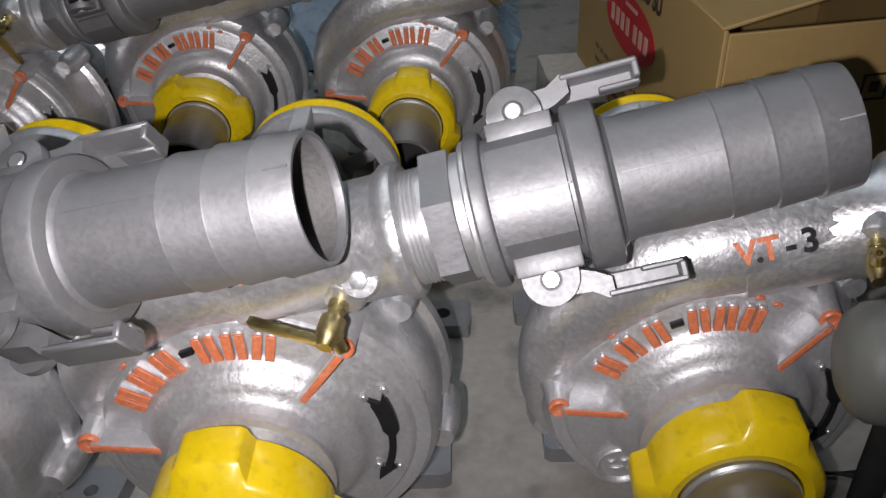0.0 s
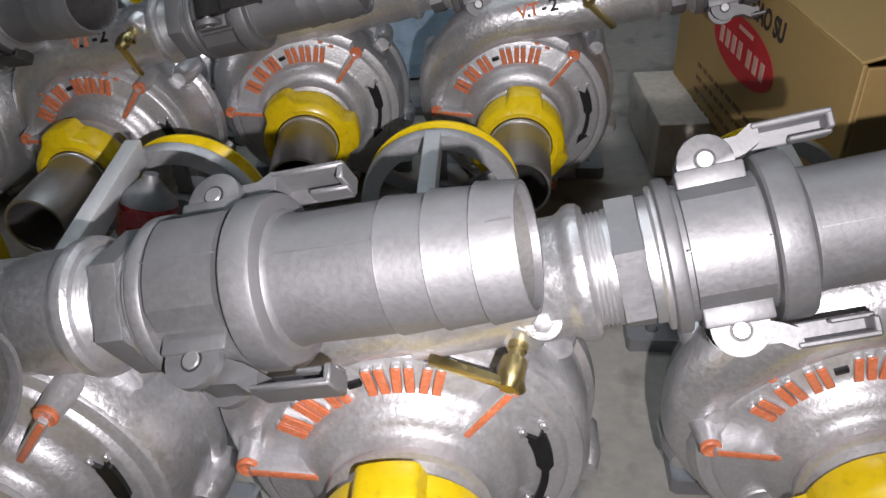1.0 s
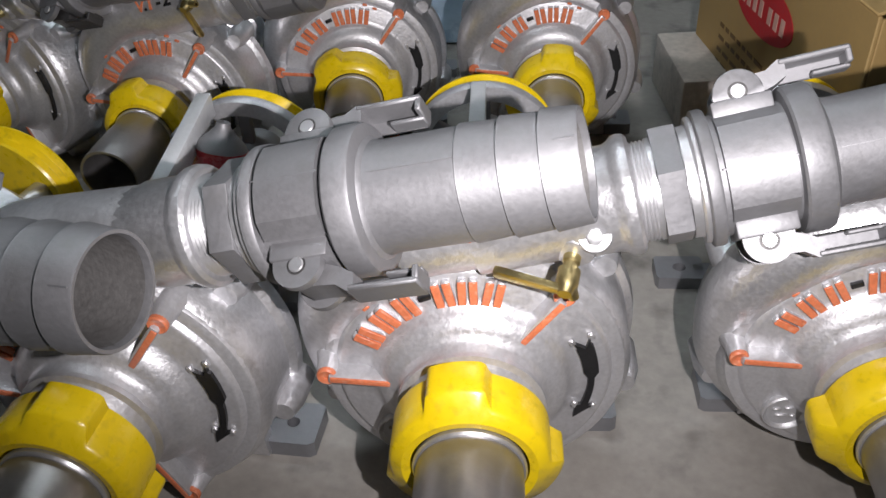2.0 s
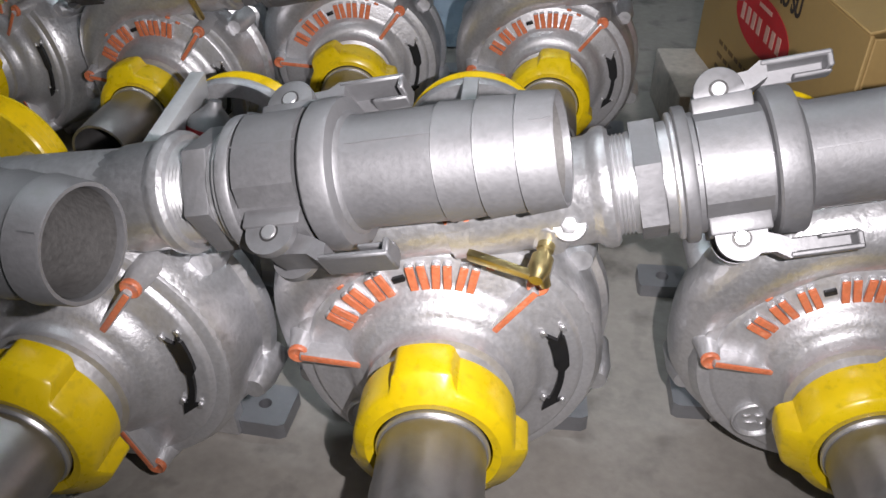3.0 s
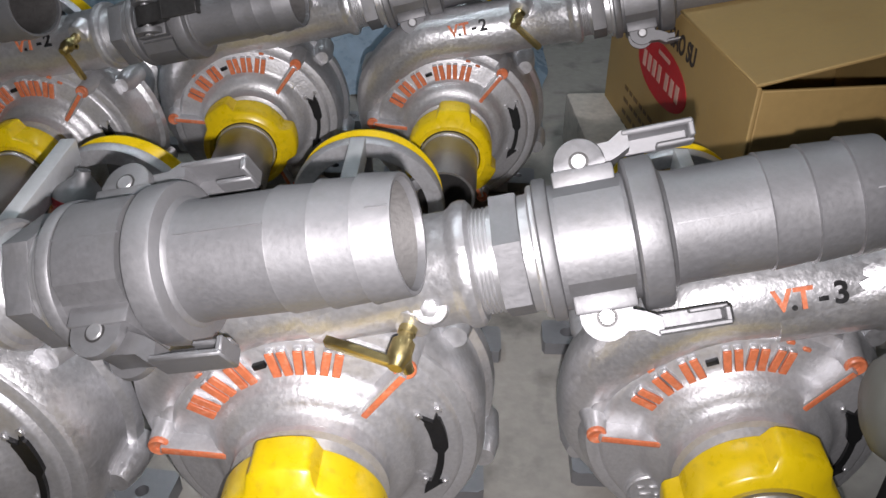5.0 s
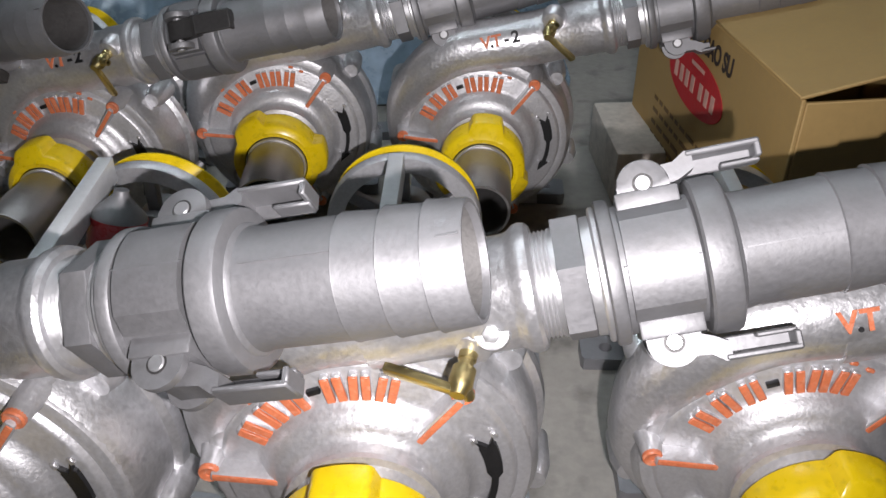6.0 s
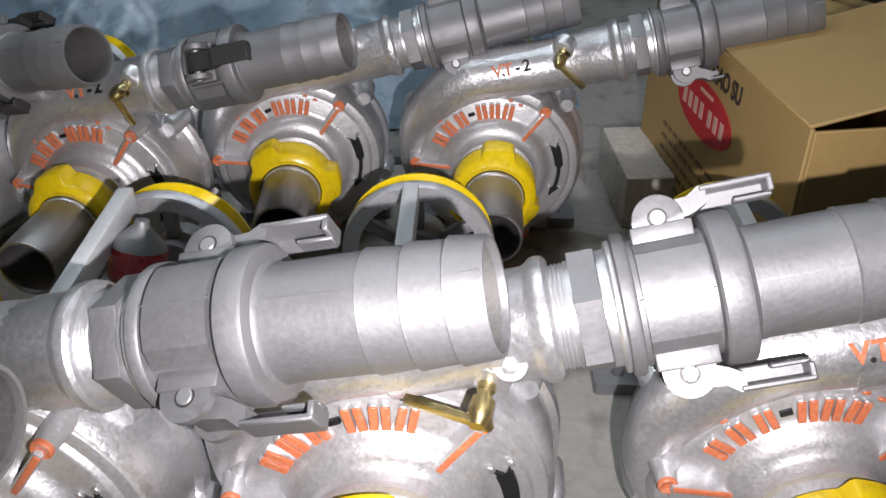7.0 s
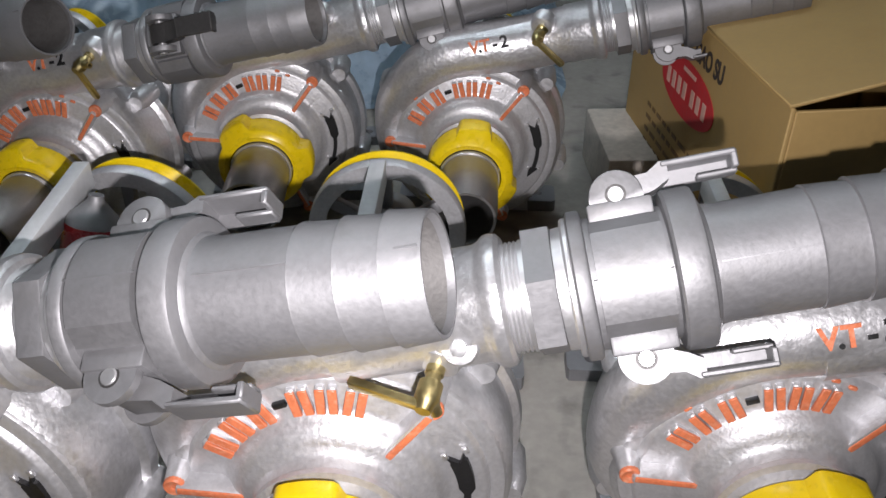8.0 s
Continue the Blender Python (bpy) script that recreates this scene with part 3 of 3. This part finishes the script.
cup = part("oil_cup", revolve([(0, 0), (0.030, 0), (0.032, 0.004), (0.032, 0.040), (0, 0.040)], 32, aim((0.006, 0.302, C + 0.056), (0.2, 0.3, 1))), RED, second, "red plastic oil cup")
part("oil_cup_lid", revolve([(0.0315, 0.040), (0.030, 0.044), (0.018, 0.056), (0.009, 0.066), (0.008, 0.072), (0, 0.072)], 32, aim((0.006, 0.302, C + 0.056), (0.2, 0.3, 1))), ALLOY, second, "dull silver lid of the cup")
without(smaller, "plug_boss", "plug_screw")
rear = build_pump(SMALL, "2", pose(-0.046, 1.219, 0, 0, 0, 1.8), 0.9, 80, -30, 0)
without(rear, "plug_boss", "plug_screw")
adjust(copy_thing(rear, pose(-0.366, 1.2125, 0, 0, 0, 7.2)), 5, -30, -40, 0, 0, 0.045, 0.060)
dark_levers = (adjust(copy_thing(rear, pose(-0.6465, 1.093, 0, 0, 0, -2.2)), 110, 60, 90, tap_rise=0.045), adjust(copy_thing(rear, pose(-0.955, 1.155, 0, 0, 0, -22)), 40, -45, 0))
for e in dark_levers:
    for o in e.children_recursive:
        if o.name.split(".")[0] == "cam_lever":
            o.data = o.data.copy()
            o.data.materials[0] = IRON_AND_GAP
            tagged(o, "dark cast iron cam lever")
adjust(rear, 85, -30, 130, 0, 0, 0.065, 0.060)

# ---- carton and cement block beside the pumps ----
BOX = pose(0.337, 0.960, 0, 0, 0, 12)
carton = thing("carton", BOX, "brown corrugated carton with a loose top flap", "box")
BW, BD, BH = 0.46, 0.56, 0.357
for nm, size, at in (("carton_side", (0.006, BD, BH), (0.003, BD / 2, BH / 2)), ("carton_side", (0.006, BD, BH), (BW - 0.003, BD / 2, BH / 2)),
                     ("carton_front", (BW - 0.013, 0.006, BH - 0.004), (BW / 2, 0.003, BH / 2 - 0.002)), ("carton_back", (BW - 0.013, 0.006, BH), (BW / 2, BD - 0.003, BH / 2)),
                     ("carton_base", (BW - 0.013, BD - 0.013, 0.006), (BW / 2, BD / 2, 0.004))):
    part(nm, block(size, Matrix.Translation(at), 0.0015, seg=1), CARD, carton)
part("top_flap", block((BW, BD * 0.5, 0.005), Matrix.Translation((-0.002, 0, BH + 0.0015)) @ pose(0, 0, 0, 0.6, -12.5, 0) @ Matrix.Translation((BW / 2, BD / 4 + 0.001, 0)), 0.0015, seg=1), CARD, carton, "loose lifted top flap")
part("top_flap", block((BW, BD * 0.5, 0.005), Matrix.Translation((BW / 2, BD * 0.75, BH + 0.0025)), 0.0015, seg=1), CARD, carton)
SIDE = Matrix(((0, 0, -1, -0.0006), (-1, 0, 0, 0), (0, 1, 0, 0), (0, 0, 0, 1)))   # on the side: x runs towards the viewer, y up
oval = [(0.108 * math.cos(2 * math.pi * k / 48), 0.044 * math.sin(2 * math.pi * k / 48)) for k in range(48)]
part("red_oval", prism(oval, 0, 0.0008, SIDE @ Matrix.Translation((-0.30, 0.25, 0))), INKRED, carton, "red printed oval mark")
bm = bmesh.new()
for k in range(7):
    block((0.013, 0.026, 0.0006), SIDE @ Matrix.Translation((-0.30 + (k - 3) * 0.023 - (0.006 if k < 4 else -0.004), 0.248, 0.0013)), 0, bm)
block((0.05, 0.006, 0.0006), SIDE @ Matrix.Translation((-0.295, 0.28, 0.0013)), 0, bm)
part("pale_print", bm, INKPALE, carton)
lettering("print", "CAO SU", 0.044, 0.0004, INK, carton, SIDE @ Matrix.Translation((-0.238, 0.318, 0.0006)) @ Matrix.Diagonal((0.66, 0.9, 1, 1)))
bm = bmesh.new()
rnd = random.Random(4)
for row in range(5):
    x = -0.45
    while x < -0.16:
        w = rnd.uniform(0.012, 0.035)
        block((w, 0.007, 0.0006), SIDE @ Matrix.Translation((x + w / 2, 0.165 - row * 0.022, 0.0006)), 0, bm)
        x += w + 0.008
part("small_print", bm, INKBROWN, carton, "rows of small brown print")
bm = bmesh.new()
for k in range(3):
    for w, h, dx, dz in ((0.034, 0.003, 0, 0.016), (0.034, 0.003, 0, -0.016), (0.003, 0.034, -0.0155, 0), (0.003, 0.034, 0.0155, 0), (0.012, 0.014, 0, 0)):
        block((w, 0.0006, h), Matrix.Translation((0.20 + k * 0.05 + dx, -0.0006, 0.27 + dz)), 0, bm)
part("handling_marks", bm, INK, carton, "square printed handling marks")

cement = tagged(part("cement_block", block((0.115, 0.21, 0.10), Matrix.Translation((0, 0, 0.05)), 0.006), BLOCK, None, "rough grey brown cement block on the floor", pose(0.220, 1.415, 0, 0, 0, 8)), category="block")

# ---- crumpled film behind the rows ----
bm = bmesh.new()
nx, ny = 110, 60
grid = []
for j in range(ny + 1):
    row = []
    for i in range(nx + 1):
        u, v = i / nx, j / ny
        x, y = -2.1 + 2.22 * u, 1.66 + 1.1 * v
        h = 0.27 * min(1, v * 4.0) * (1 - 0.4 * max(0, v - 0.6)) * min(1, (1 - u) * 5) * min(1, u * 6)
        p = Vector((x * 3, y * 3, 0))
        d = noise.noise(p) * 0.09 + abs(noise.noise(p * 2.7)) * 0.07 + abs(noise.noise(p * 6.3)) * 0.025
        row.append(bm.verts.new((x + 0.03 * noise.noise(p * 2 + Vector((5, 0, 0))), y + 0.03 * noise.noise(p * 2 + Vector((0, 9, 0))), max(0.004, h + d * min(1, h * 8)))))
    grid.append(row)
for j in range(ny):
    for i in range(nx):
        bm.faces.new((grid[j][i], grid[j][i + 1], grid[j + 1][i + 1], grid[j + 1][i]))
tagged(part("plastic_film", bm, FILM, None, "heap of crumpled bluish plastic film on the floor", sharp=180), category="plastic film")

# ---- grey capped pipe on its black post ----
post = thing("pipe_stand", pose(0.392, 0.503, 0), "grey plastic pipe end on a black post", "stand")
part("post", revolve([(0, 0.006), (0.0125, 0.006), (0.0125, 0.31), (0, 0.31)], 20), RUBBER, post)
part("base_plate", revolve([(0, 0), (0.032, 0), (0.032, 0.006), (0.028, 0.009), (0, 0.009)], 32), RUBBER, post)
part("pipe_end", revolve([(0, -0.002), (0.022, 0.0), (0.034, 0.006), (0.041, 0.016), (0.043, 0.030), (0.043, 0.20), (0, 0.20)], 48, aim((-0.070, -0.030, 0.315), (0.93, -0.10, 0.08))), GREYP, post)
tagged(part("cable", cable([(0.36 + 0.05 * k, 0.62 + 0.02 * math.sin(k * 1.1), 0.005) for k in range(14)], 0.005), RUBBER, None, "thin black cable lying on the concrete floor"), category="cable")
tagged(part("strap", cable([(0.50 + 0.012 * k, 1.47 - 0.018 * k + 0.006 * math.sin(k), 0.368 + 0.018 * math.sin(math.pi * k / 9)) for k in range(10)], 0.007), RUBBER, None, "short black strap lying on the carton"), category="strap")
